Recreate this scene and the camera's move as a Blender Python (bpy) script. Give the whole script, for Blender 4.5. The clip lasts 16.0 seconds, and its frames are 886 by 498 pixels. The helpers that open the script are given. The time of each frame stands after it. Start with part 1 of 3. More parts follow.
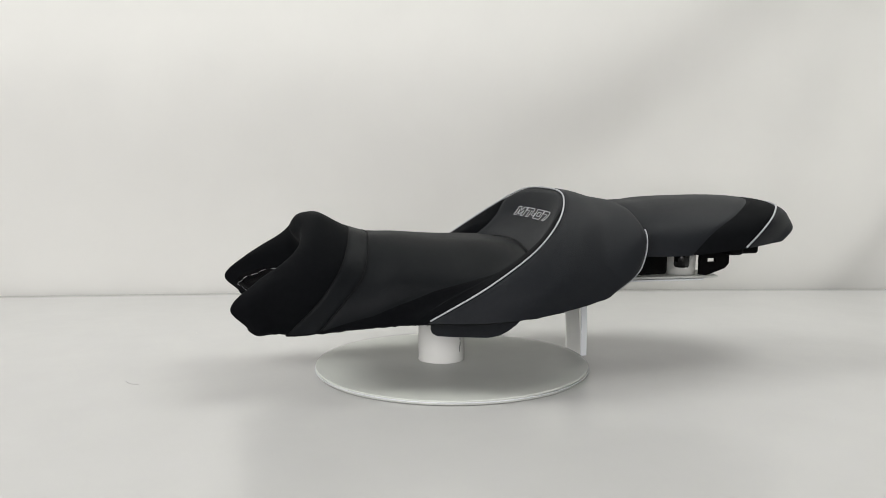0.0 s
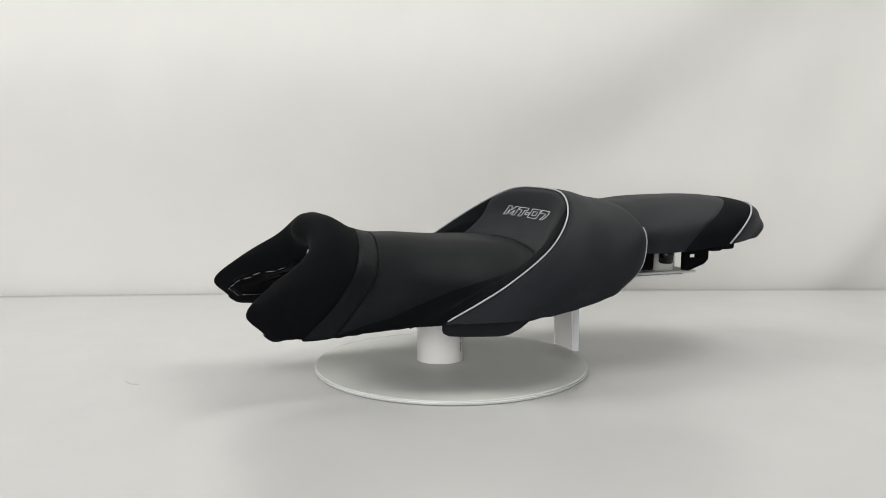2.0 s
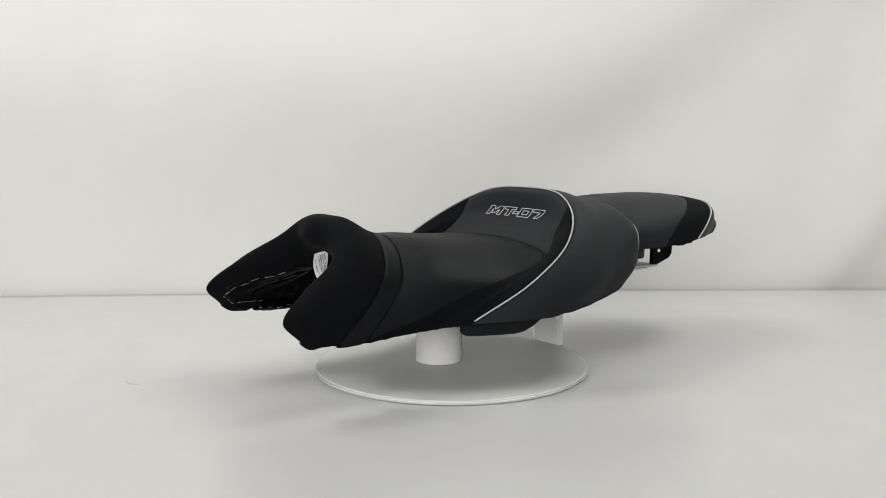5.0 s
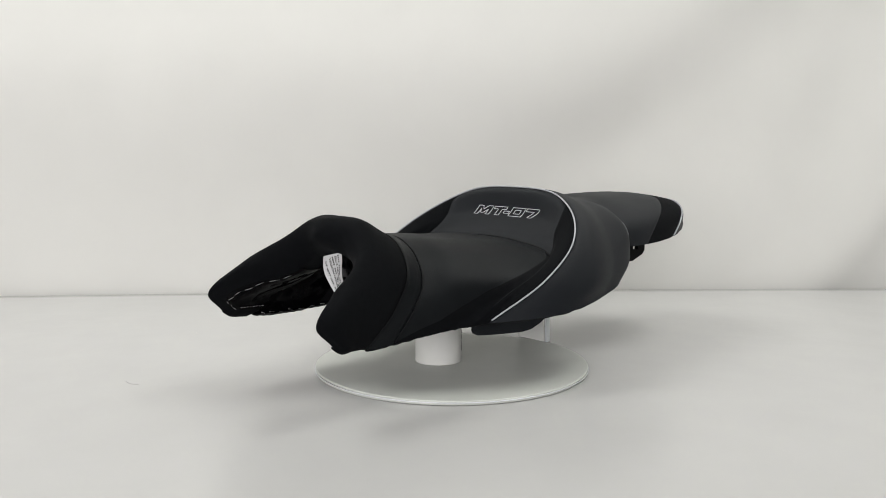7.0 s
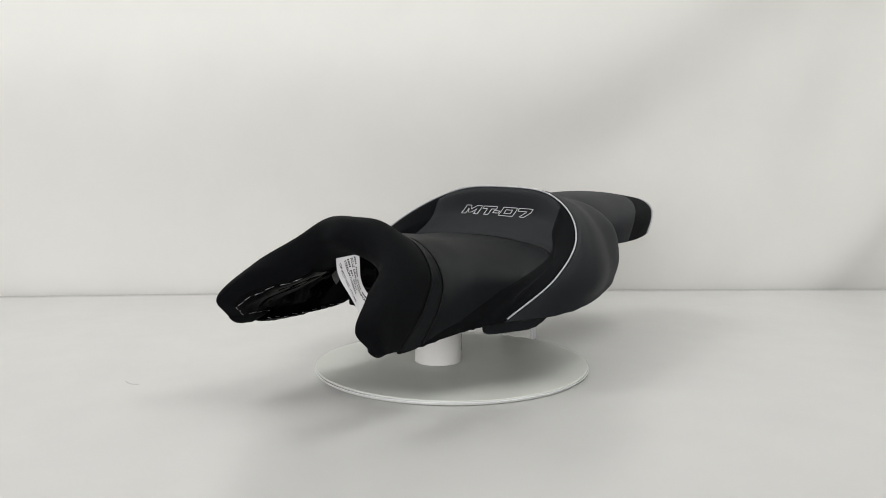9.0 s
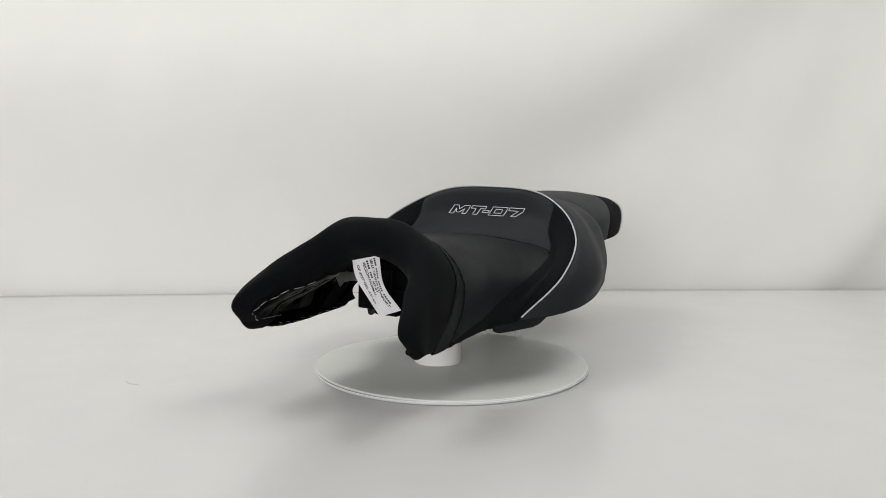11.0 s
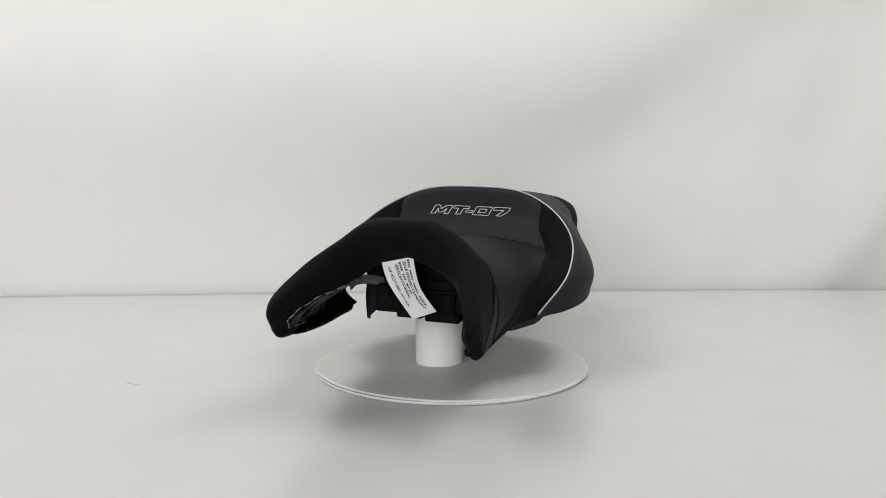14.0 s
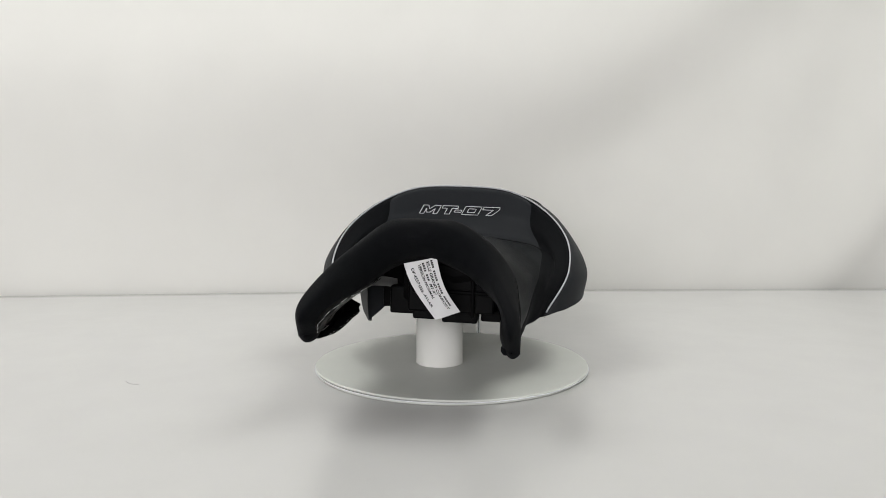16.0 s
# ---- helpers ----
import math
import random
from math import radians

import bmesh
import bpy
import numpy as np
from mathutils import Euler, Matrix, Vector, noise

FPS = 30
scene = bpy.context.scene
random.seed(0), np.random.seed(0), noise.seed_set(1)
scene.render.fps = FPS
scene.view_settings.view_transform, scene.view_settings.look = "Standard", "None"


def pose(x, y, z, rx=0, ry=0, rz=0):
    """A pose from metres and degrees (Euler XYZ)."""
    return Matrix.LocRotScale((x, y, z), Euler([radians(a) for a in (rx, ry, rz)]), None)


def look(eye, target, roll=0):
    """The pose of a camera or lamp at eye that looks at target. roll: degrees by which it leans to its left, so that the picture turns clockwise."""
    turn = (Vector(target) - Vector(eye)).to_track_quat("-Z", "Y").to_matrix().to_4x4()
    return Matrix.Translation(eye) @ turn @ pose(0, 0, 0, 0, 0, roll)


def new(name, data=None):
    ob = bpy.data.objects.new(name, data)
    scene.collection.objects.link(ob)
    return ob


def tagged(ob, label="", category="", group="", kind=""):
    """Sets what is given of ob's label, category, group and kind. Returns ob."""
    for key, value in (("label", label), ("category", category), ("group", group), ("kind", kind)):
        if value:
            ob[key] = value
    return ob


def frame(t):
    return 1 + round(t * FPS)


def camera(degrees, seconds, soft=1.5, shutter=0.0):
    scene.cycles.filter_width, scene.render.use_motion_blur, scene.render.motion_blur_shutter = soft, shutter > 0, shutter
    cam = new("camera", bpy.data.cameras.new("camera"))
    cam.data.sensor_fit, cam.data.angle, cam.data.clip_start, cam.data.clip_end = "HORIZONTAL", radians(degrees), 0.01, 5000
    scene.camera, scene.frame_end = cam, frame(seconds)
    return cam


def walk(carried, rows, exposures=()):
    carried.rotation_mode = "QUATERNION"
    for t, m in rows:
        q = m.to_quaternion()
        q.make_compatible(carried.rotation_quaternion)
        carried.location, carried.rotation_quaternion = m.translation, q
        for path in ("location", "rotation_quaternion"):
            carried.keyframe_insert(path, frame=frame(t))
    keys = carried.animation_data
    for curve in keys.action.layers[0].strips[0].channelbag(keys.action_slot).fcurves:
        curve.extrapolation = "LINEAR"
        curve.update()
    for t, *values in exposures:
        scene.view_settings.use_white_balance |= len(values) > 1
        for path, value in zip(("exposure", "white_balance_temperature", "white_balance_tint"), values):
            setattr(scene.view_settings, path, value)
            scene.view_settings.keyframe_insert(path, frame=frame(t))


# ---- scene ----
cam = camera(59.95, 16.0, soft=0.5)
EYE = pose(0, -0.8418, 0.2098, 90 - 5.728, 0, 0.653)
walk(cam, [(0.0, EYE), (16.0, EYE)], exposures=[(0.0, 0.0), (16.0, 0.0)])

# ---- light ----
TABLE_Z = -0.0055
world = bpy.data.worlds.new("world")
scene.world = world
world.use_nodes = True
world.node_tree.nodes["Background"].inputs[0].default_value = (0.9, 0.95, 1.0, 1)
world.node_tree.nodes["Background"].inputs[1].default_value = 0.15


def area_lamp(name, eye, target, sx, sy, watts, colour):
    data = bpy.data.lights.new(name, "AREA")
    data.shape, data.size, data.size_y = "RECTANGLE", sx, sy
    data.energy, data.color = watts, colour
    ob = new(name, data)
    ob.matrix_world = look(eye, target)
    return ob


area_lamp("ceiling_lamp", (0.90, 0.18, 1.55), (0.1, 0.16, 0.0), 1.0, 0.7, 15.5, (0.99, 1.0, 0.965))
area_lamp("ceiling_lamp", (-0.95, 0.18, 1.55), (-0.1, 0.16, 0.0), 1.0, 0.7, 17.5, (0.99, 1.0, 0.965))
# unseen fill added behind the camera to brighten backdrop and seat fronts
area_lamp("front_lamp", (-0.60, -2.45, 0.60), (-0.10, 0.5, 0.38), 2.2, 1.1, 46, (0.995, 0.972, 0.99))


# ---- materials ----
def material(name, colour, rough=0.6, spec=0.4, metal=0.0, vary=0.15, scale=30.0, bump=0.1, bump_scale=900.0, fine=0.0003, sheen=0.0, coarse=6.0):
    m = bpy.data.materials.new(name)
    m.use_nodes = True
    nt = m.node_tree
    b = nt.nodes["Principled BSDF"]
    b.inputs["Roughness"].default_value = rough
    b.inputs["Specular IOR Level"].default_value = spec
    b.inputs["Metallic"].default_value = metal
    b.inputs["Sheen Weight"].default_value = sheen
    b.inputs["Sheen Roughness"].default_value = 0.5
    co = nt.nodes.new("ShaderNodeTexCoord")
    n1 = nt.nodes.new("ShaderNodeTexNoise")
    n1.inputs["Scale"].default_value, n1.inputs["Detail"].default_value = scale, 6
    n2 = nt.nodes.new("ShaderNodeTexNoise")
    n2.inputs["Scale"].default_value, n2.inputs["Detail"].default_value = coarse, 3
    add = nt.nodes.new("ShaderNodeMath")
    add.operation = "ADD"
    ramp = nt.nodes.new("ShaderNodeMapRange")
    ramp.inputs["From Min"].default_value, ramp.inputs["From Max"].default_value = 0.6, 1.4
    ramp.inputs["To Min"].default_value, ramp.inputs["To Max"].default_value = 1 - vary, 1 + vary
    mix = nt.nodes.new("ShaderNodeVectorMath")
    mix.operation = "SCALE"
    mix.inputs[0].default_value = colour
    for n in (n1, n2):
        nt.links.new(co.outputs["Object"], n.inputs["Vector"])
    nt.links.new(n1.outputs["Fac"], add.inputs[0])
    nt.links.new(n2.outputs["Fac"], add.inputs[1])
    nt.links.new(add.outputs[0], ramp.inputs["Value"])
    nt.links.new(ramp.outputs[0], mix.inputs["Scale"])
    nt.links.new(mix.outputs[0], b.inputs["Base Color"])
    if bump:
        n3 = nt.nodes.new("ShaderNodeTexVoronoi" if bump_scale > 500 else "ShaderNodeTexNoise")
        n3.inputs["Scale"].default_value = bump_scale
        bp = nt.nodes.new("ShaderNodeBump")
        bp.inputs["Strength"].default_value, bp.inputs["Distance"].default_value = bump, fine
        nt.links.new(co.outputs["Object"], n3.inputs["Vector"])
        nt.links.new(n3.outputs[0], bp.inputs["Height"])
        nt.links.new(bp.outputs[0], b.inputs["Normal"])
    return m


M_BLACK = material("black_suede_vinyl", (0.0036, 0.0040, 0.0048), 0.8, 0.04, vary=0.25, scale=220, bump=0.35, bump_scale=1400, sheen=0.012)
M_GREY = material("charcoal_vinyl", (0.0080, 0.0094, 0.0118), 0.6, 0.14, vary=0.12, scale=260, bump=0.35, bump_scale=1100, sheen=0.03)
M_SEAT = material("smooth_charcoal_vinyl", (0.0060, 0.0070, 0.0081), 0.5, 0.085, vary=0.12, scale=260, bump=0.3, bump_scale=1100)
# grey base colour stands in for the white table mirrored in the lip
M_LIP_REFLECTION = material("lip_painted_reflection", (0.16, 0.16, 0.16), 0.22, 0.5, vary=0.2, scale=60, bump=0.3, bump_scale=60, fine=0.002)
M_CRUMB = material("pale_crumb", (0.45, 0.44, 0.42), 0.8, 0.2, vary=0.3, scale=900, bump=0)
M_PIPE = material("silver_piping_vinyl", (0.36, 0.37, 0.39), 0.38, 0.5, vary=0.08, scale=120, bump=0.1)
M_THREAD = material("silver_thread", (0.56, 0.57, 0.59), 0.5, 0.4, vary=0.15, scale=900, bump=0.3, bump_scale=2600)
M_DARKTHREAD = material("black_thread", (0.004, 0.004, 0.005), 0.8, 0.2, vary=0.2, scale=900, bump=0)
M_PLASTIC = material("black_moulded_plastic", (0.0026, 0.0026, 0.0030), 0.22, 0.34, vary=0.2, scale=60, bump=0.35, bump_scale=45, fine=0.003)
M_LINING = material("shiny_black_film", (0.0022, 0.0022, 0.0026), 0.16, 0.07, vary=0.2, scale=60, bump=0.6, bump_scale=45, fine=0.003)
M_MATT = material("matt_black_plastic", (0.0014, 0.0014, 0.0016), 0.55, 0.06, vary=0.3, scale=80, bump=0.2, bump_scale=90, fine=0.0008)
M_STEEL = material("staple_steel", (0.6, 0.6, 0.62), 0.3, 0.5, metal=1.0, vary=0.1, bump=0)
M_BOARD = material("white_painted_board", (0.585, 0.60, 0.565), 0.45, 0.4, vary=0.04, scale=25, bump=0.08, bump_scale=120)
M_EDGE = material("board_edge_film", (0.74, 0.76, 0.78), 0.25, 0.5, vary=0.05, scale=60, bump=0.05, bump_scale=200)
M_PVC = material("white_plastic_pipe", (0.74, 0.74, 0.71), 0.6, 0.3, vary=0.03, scale=40, bump=0.04, bump_scale=150)
M_PAPER = material("white_table_paper", (0.50, 0.497, 0.49), 0.25, 1.0, vary=0.03, scale=14, bump=0.06, bump_scale=40, fine=0.002, coarse=1.6)
M_CLOTH = material("white_backdrop_cloth", (0.725, 0.72, 0.692), 0.85, 0.2, vary=0.03, scale=9, bump=0.15, bump_scale=900, coarse=1.2)
M_TAG = material("white_satin_label", (0.60, 0.60, 0.61), 0.5, 0.3, vary=0.05, scale=60, bump=0.1, bump_scale=300)
M_INK = material("black_print", (0.012, 0.012, 0.012), 0.6, 0.2, vary=0.2, scale=500, bump=0)
M_ROOM = material("unseen_room_pale", (0.6, 0.6, 0.58), 0.8, 0.2, vary=0.04, scale=8, bump=0.1, bump_scale=60)
M_SCUFF = material("grey_scuff", (0.22, 0.22, 0.21), 0.8, 0.2, vary=0.3, scale=900, bump=0)


# ---- mesh helpers ----
def mesh_from(name, verts, faces, mat, smooth=True):
    me = bpy.data.meshes.new(name)
    me.from_pydata([tuple(v) for v in verts], [], faces)
    me.materials.append(mat)
    if smooth:
        me.polygons.foreach_set("use_smooth", [True] * len(me.polygons))
    me.update()
    return me


def attach(name, me, parent, label=""):
    ob = new(name, me)
    ob.parent = parent
    return tagged(ob, label)


def bm_mesh(name, bm, mat, smooth=False):
    me = bpy.data.meshes.new(name)
    bmesh.ops.recalc_face_normals(bm, faces=bm.faces)
    bm.to_mesh(me)
    bm.free()
    me.materials.append(mat)
    if smooth:
        me.polygons.foreach_set("use_smooth", [True] * len(me.polygons))
    return me


def box_bm(x0, x1, y0, y1, z0, z1, bevel=0.0, seg=2):
    bm = bmesh.new()
    bmesh.ops.create_cube(bm, size=1)
    for v in bm.verts:
        v.co = ((x0 + x1) / 2 + v.co.x * (x1 - x0), (y0 + y1) / 2 + v.co.y * (y1 - y0), (z0 + z1) / 2 + v.co.z * (z1 - z0))
    if bevel:
        bmesh.ops.bevel(bm, geom=bm.edges[:], offset=bevel, segments=seg, affect="EDGES", profile=0.5)
    return bm


def plate_bm(outline, thick, bevel=0.0):
    """A plate: outline in x, y extruded upward by thick."""
    bm = bmesh.new()
    f = bm.faces.new([bm.verts.new((x, y, 0)) for x, y in outline])
    r = bmesh.ops.extrude_face_region(bm, geom=[f])
    for v in r["geom"]:
        if isinstance(v, bmesh.types.BMVert):
            v.co.z += thick
    if bevel:
        bmesh.ops.bevel(bm, geom=bm.edges[:], offset=bevel, segments=2, affect="EDGES", profile=0.5)
    return bm


def tube(points, radius, sides=8, closed=False):
    """Vertices and faces of a round cord along points; radius is one number or a list."""
    pts = [Vector(p) for p in points]
    n = len(pts)
    verts, faces = [], []
    up = Vector((0.13, 0.21, 0.97))
    for i, p in enumerate(pts):
        a, b = pts[(i - 1) % n if closed else max(i - 1, 0)], pts[(i + 1) % n if closed else min(i + 1, n - 1)]
        d = (b - a).normalized()
        x = d.cross(up)
        if x.length < 0.05:
            x = d.cross(Vector((1, 0, 0)))
        x.normalize()
        y = d.cross(x)
        for k in range(sides):
            w = 2 * math.pi * k / sides
            verts.append(p + (radius[i] if isinstance(radius, list) else radius) * (math.cos(w) * x + math.sin(w) * y))
    for i in range(n if closed else n - 1):
        for k in range(sides):
            faces.append((i * sides + k, i * sides + (k + 1) % sides, ((i + 1) % n) * sides + (k + 1) % sides, ((i + 1) % n) * sides + k))
    if not closed:
        faces.append(tuple(range(sides))[::-1])
        faces.append(tuple(range((n - 1) * sides, n * sides)))
    return verts, faces


def tangents(p, axis):
    """Chord-weighted tangents for a smooth curve through control points along an axis."""
    p = np.moveaxis(p, axis, 0)
    d = np.maximum(np.linalg.norm(np.diff(p, axis=0), axis=-1, keepdims=True), 1e-5)
    s = np.diff(p, axis=0) / d
    m = np.empty_like(p)
    m[1:-1] = (s[:-1] * d[1:] + s[1:] * d[:-1]) / (d[1:] + d[:-1])
    m[0], m[-1] = s[0], s[-1]
    return np.moveaxis(p, 0, 0), d, m


def along(p, u):
    """Points at the real index u of a smooth curve through the rows of p (rows, ..., 3)."""
    p, d, m = tangents(p, 0)
    u = np.clip(np.asarray(u, float), 0, len(p) - 1 - 1e-9)
    i = u.astype(int)
    t = (u - i).reshape((-1,) + (1,) * (p.ndim - 1))
    h = d[i]
    return (2 * t**3 - 3 * t**2 + 1) * p[i] + (t**3 - 2 * t**2 + t) * h * m[i] + (-2 * t**3 + 3 * t**2) * p[i + 1] + (t**3 - t**2) * h * m[i + 1]


class Skin:
    """A cushion's surface: control ribs from rear to front, each from the crown (v 0) to the lower edge (v 1), mirrored to v -1."""

    def __init__(self, ribs, lean=0.0, uneven=False):
        net = []
        for rib in ribs:
            half = [(a - SWEEP * b, b, z + lean * b) for a, b, z in rib]
            net.append([(a, -b, z) for a, b, z in half[:0:-1]] + half)
        self.net = np.array(net)
        if uneven:
            # the nose of the foam is a little lopsided
            a, b = self.net[:, :, 0].copy(), self.net[:, :, 1].copy()
            k = np.clip((-a - 0.13) / 0.09, 0, 1) * np.clip(np.abs(b) / 0.085, 0, 1) ** 2
            self.net[:, :, 0] += np.where(b > 0, 0.0075 * k, 0.0)
            self.net[:, :, 2] += np.where(b > 0, -0.004 * k, 0.0015 * k)
            self.net[:, :, 1] += np.where(b > 0, 0.0, -0.0045 * k)
            # one arm is slimmer on its inside, and the edge behind it is drawn in
            for rib, inward in ((8, 0.003), (9, 0.005), (10, 0.008), (11, 0.008), (12, 0.007), (13, 0.004)):
                self.net[rib, 10, 1] -= inward
                self.net[rib, 9, 1] -= 0.5 * inward
            for rib, slim in ((15, 0.004), (16, 0.008), (17, 0.010)):
                self.net[rib, 7, 1] += 0.8 * slim
                self.net[rib, 8, 1] += slim
                self.net[rib, 9, 1] += 0.3 * slim
            self.net[14:17, 6, 0] += 0.004
            self.net[14:17, 7, 0] += 0.009
            self.net[14:17, 8, 0] += 0.007
        self.half = (self.net.shape[1] - 1) // 2

    def grid(self, us, v0, v1, nv):
        """Points over us; v runs from v0(u) to v1(u)."""
        cols = along(self.net, us)
        out = []
        for u, c in zip(us, cols):
            vs = np.linspace(v0(u), v1(u), nv)
            out.append(along(c, (vs + 1) * self.half))
        return np.array(out)

    def at(self, u, v):
        return along(along(self.net, [u])[0], [(v + 1) * self.half])[0]


def normals(g):
    du, dv = np.gradient(g, axis=0), np.gradient(g, axis=1)
    n = np.cross(du, dv)
    n /= np.maximum(np.linalg.norm(n, axis=2, keepdims=True), 1e-9)
    return n


def panel(name, skin, u0, u1, v0, v1, nu, nv, mat, parent, label="", dips=(0, 0, 0, 0), reach=0.004, wrinkle=0.0):
    """A stitched cover panel: its edges (u0, u1, v0, v1) dip into the seam by dips metres."""
    us = np.linspace(u0, u1, nu)
    g = skin.grid(us, v0, v1, nv)
    n = normals(g)
    lu = np.linalg.norm(np.diff(g, axis=0), axis=2)
    lv = np.linalg.norm(np.diff(g, axis=1), axis=2)
    z0 = np.zeros((1, nv))
    z1 = np.zeros((nu, 1))
    d = [np.vstack([z0, np.cumsum(lu, 0)]), np.vstack([np.cumsum(lu[::-1], 0)[::-1], z0]),
         np.hstack([z1, np.cumsum(lv, 1)]), np.hstack([np.cumsum(lv[:, ::-1], 1)[:, ::-1], z1])]
    off = sum(-dip * np.exp(-(x / reach) ** 2) for dip, x in zip(dips, d))
    if wrinkle:
        off = off + wrinkle * np.array([[noise.noise(Vector(p) * 28) for p in row] for row in g])
    # outward: away from the cushion's inside
    g = g + n * off[:, :, None] * skin.sign
    faces = [(i * nv + j, i * nv + j + 1, (i + 1) * nv + j + 1, (i + 1) * nv + j) for i in range(nu - 1) for j in range(nv - 1)]
    if skin.sign < 0:
        faces = [f[::-1] for f in faces]
    return attach(name, mesh_from(name, g.reshape(-1, 3), faces, mat), parent, label)


def constant(x):
    return lambda u: x


# ---- the turning table's motion ----
def turn(t):
    u = (t - 8.0) / 8.0
    return math.degrees(0.5915 * u - 0.00718 * u * u - 0.00971 * u**3) + 45.0


STEPS = [i * 0.5 for i in range(33)]
SEAT = pose(0, 0.0075, 0, 1.72, 0, 4.3)
SWEEP = 0.075
FLIP = Matrix.Diagonal((1, -1, 1, 1))
TURNING = []


def turning(ob, base):
    """Key ob with the turntable. Its meshes were drawn with y to the other hand."""
    for child in ob.children_recursive:
        child.data.transform(FLIP)
        child.data.flip_normals()
    ob.matrix_basis = base
    TURNING.append((ob, base))


def motions():
    for ob, base in TURNING:
        walk(ob, [(t, pose(0, 0, 0, 0, 0, turn(t)) @ base) for t in STEPS])


# ---- the place ----
def table_edge(x):
    """The far edge of the tabletop."""
    return 0.540 + 0.055 * x - 0.040 * min(1.0, x * x) + 0.022 * max(0.0, x)


def cloth_height(x, z):
    """How far the hanging cloth swells toward the table."""
    k = min(1.0, max(0.0, z) / 0.42)
    fade = k * k * (3 - 2 * k)
    line = 0.08 + 1.42 * (z - 0.215) + 0.05 * math.sin(5 * z)
    f = 0.052 * fade * (0.5 - 0.5 * math.tanh((x - line) / (0.11 + 0.10 * max(0, z - 0.2))))
    line = 0.57 + 0.62 * (z - 0.19) + 0.03 * math.sin(9 * z)
    f += 0.018 * fade * (0.5 - 0.5 * math.tanh((x - line) / 0.06))
    line = 0.78 + 0.9 * (z - 0.05)
    f += 0.018 * (0.5 - 0.5 * math.tanh((x - line) / 0.05))
    line = -0.55 + 0.35 * (z - 0.2)
    f -= 0.016 * fade * (0.5 - 0.5 * math.tanh((x - line) / 0.16))
    f += 0.012 * noise.noise(Vector((x * 2.0, z * 1.5, 3.1)))
    f += 0.0016 * noise.noise(Vector((x * 8, z * 6, 1.7)))
    return f


def backdrop():
    nx, nz = 260, 130
    verts, faces = [], []
    for j in range(nz + 1):
        z = -0.30 + 2.35 * j / nz
        for i in range(nx + 1):
            x = -2.0 + 4.0 * i / nx
            y = table_edge(x) + 0.035 - cloth_height(x, z) + 0.02 * max(0, z) ** 2
            verts.append((x, y, z))
    w = nx + 1
    for j in range(nz):
        for i in range(nx):
            faces.append((j * w + i, j * w + i + 1, (j + 1) * w + i + 1, (j + 1) * w + i))
    ob = new("backdrop", mesh_from("backdrop", verts, faces, M_CLOTH))
    m = ob.modifiers.new("thickness", "SOLIDIFY")
    m.thickness = 0.002
    m.offset = -1
    tagged(ob, "white cloth backdrop hanging in soft folds behind the table", "backdrop", kind="structure")


def table_surface():
    nx, ny = 120, 90
    verts, faces = [], []
    for j in range(ny + 1):
        for i in range(nx + 1):
            x = -2.0 + 4.0 * i / nx
            y = -1.6 + (table_edge(x) + 1.6) * j / ny
            far = max(0.0, math.hypot(x, y) - 0.2)
            z = TABLE_Z + min(1, far * 3) * 0.0012 * (noise.noise(Vector((x * 2.5, y * 2.5, 0))) - 0.3)
            verts.append((x, y, min(z, TABLE_Z)))
    w = nx + 1
    for j in range(ny):
        for i in range(nx):
            faces.append((j * w + i, j * w + i + 1, (j + 1) * w + i + 1, (j + 1) * w + i))
    ob = new("floor", mesh_from("floor", verts, faces, M_PAPER))
    m = ob.modifiers.new("thickness", "SOLIDIFY")
    m.thickness = 0.03
    m.offset = -1
    tagged(ob, "smooth white tabletop covered with satin paper", "tabletop", kind="structure")


def unseen_room():
    # pale shell out of view, added to close the space and bounce light
    walls = (("wall_north", -2.6, 2.6, 1.2, 1.3), ("wall_south", -2.6, 2.6, -2.7, -2.6), ("wall_east", 2.5, 2.6, -2.6, 1.2), ("wall_west", -2.6, -2.5, -2.6, 1.2))
    for name, x0, x1, y0, y1 in walls:
        ob = new(name, bm_mesh(name, box_bm(x0, x1, y0, y1, -0.85, 2.3), M_ROOM))
        tagged(ob, "plain pale wall, unseen, added to enclose the table and bounce light", "wall", kind="structure")
    ob = new("ceiling", bm_mesh("ceiling", box_bm(-2.6, 2.6, -2.7, 1.3, 2.3, 2.4), M_ROOM))
    tagged(ob, "plain pale ceiling, unseen, added to enclose the table and bounce light", "ceiling", kind="structure")
    ob = new("ground", bm_mesh("ground", box_bm(-2.6, 2.6, -2.7, 1.3, -0.95, -0.85), M_ROOM))
    tagged(ob, "plain pale floor below the table, unseen, added to close the shell", "floor", kind="structure")


backdrop()
table_surface()
unseen_room()


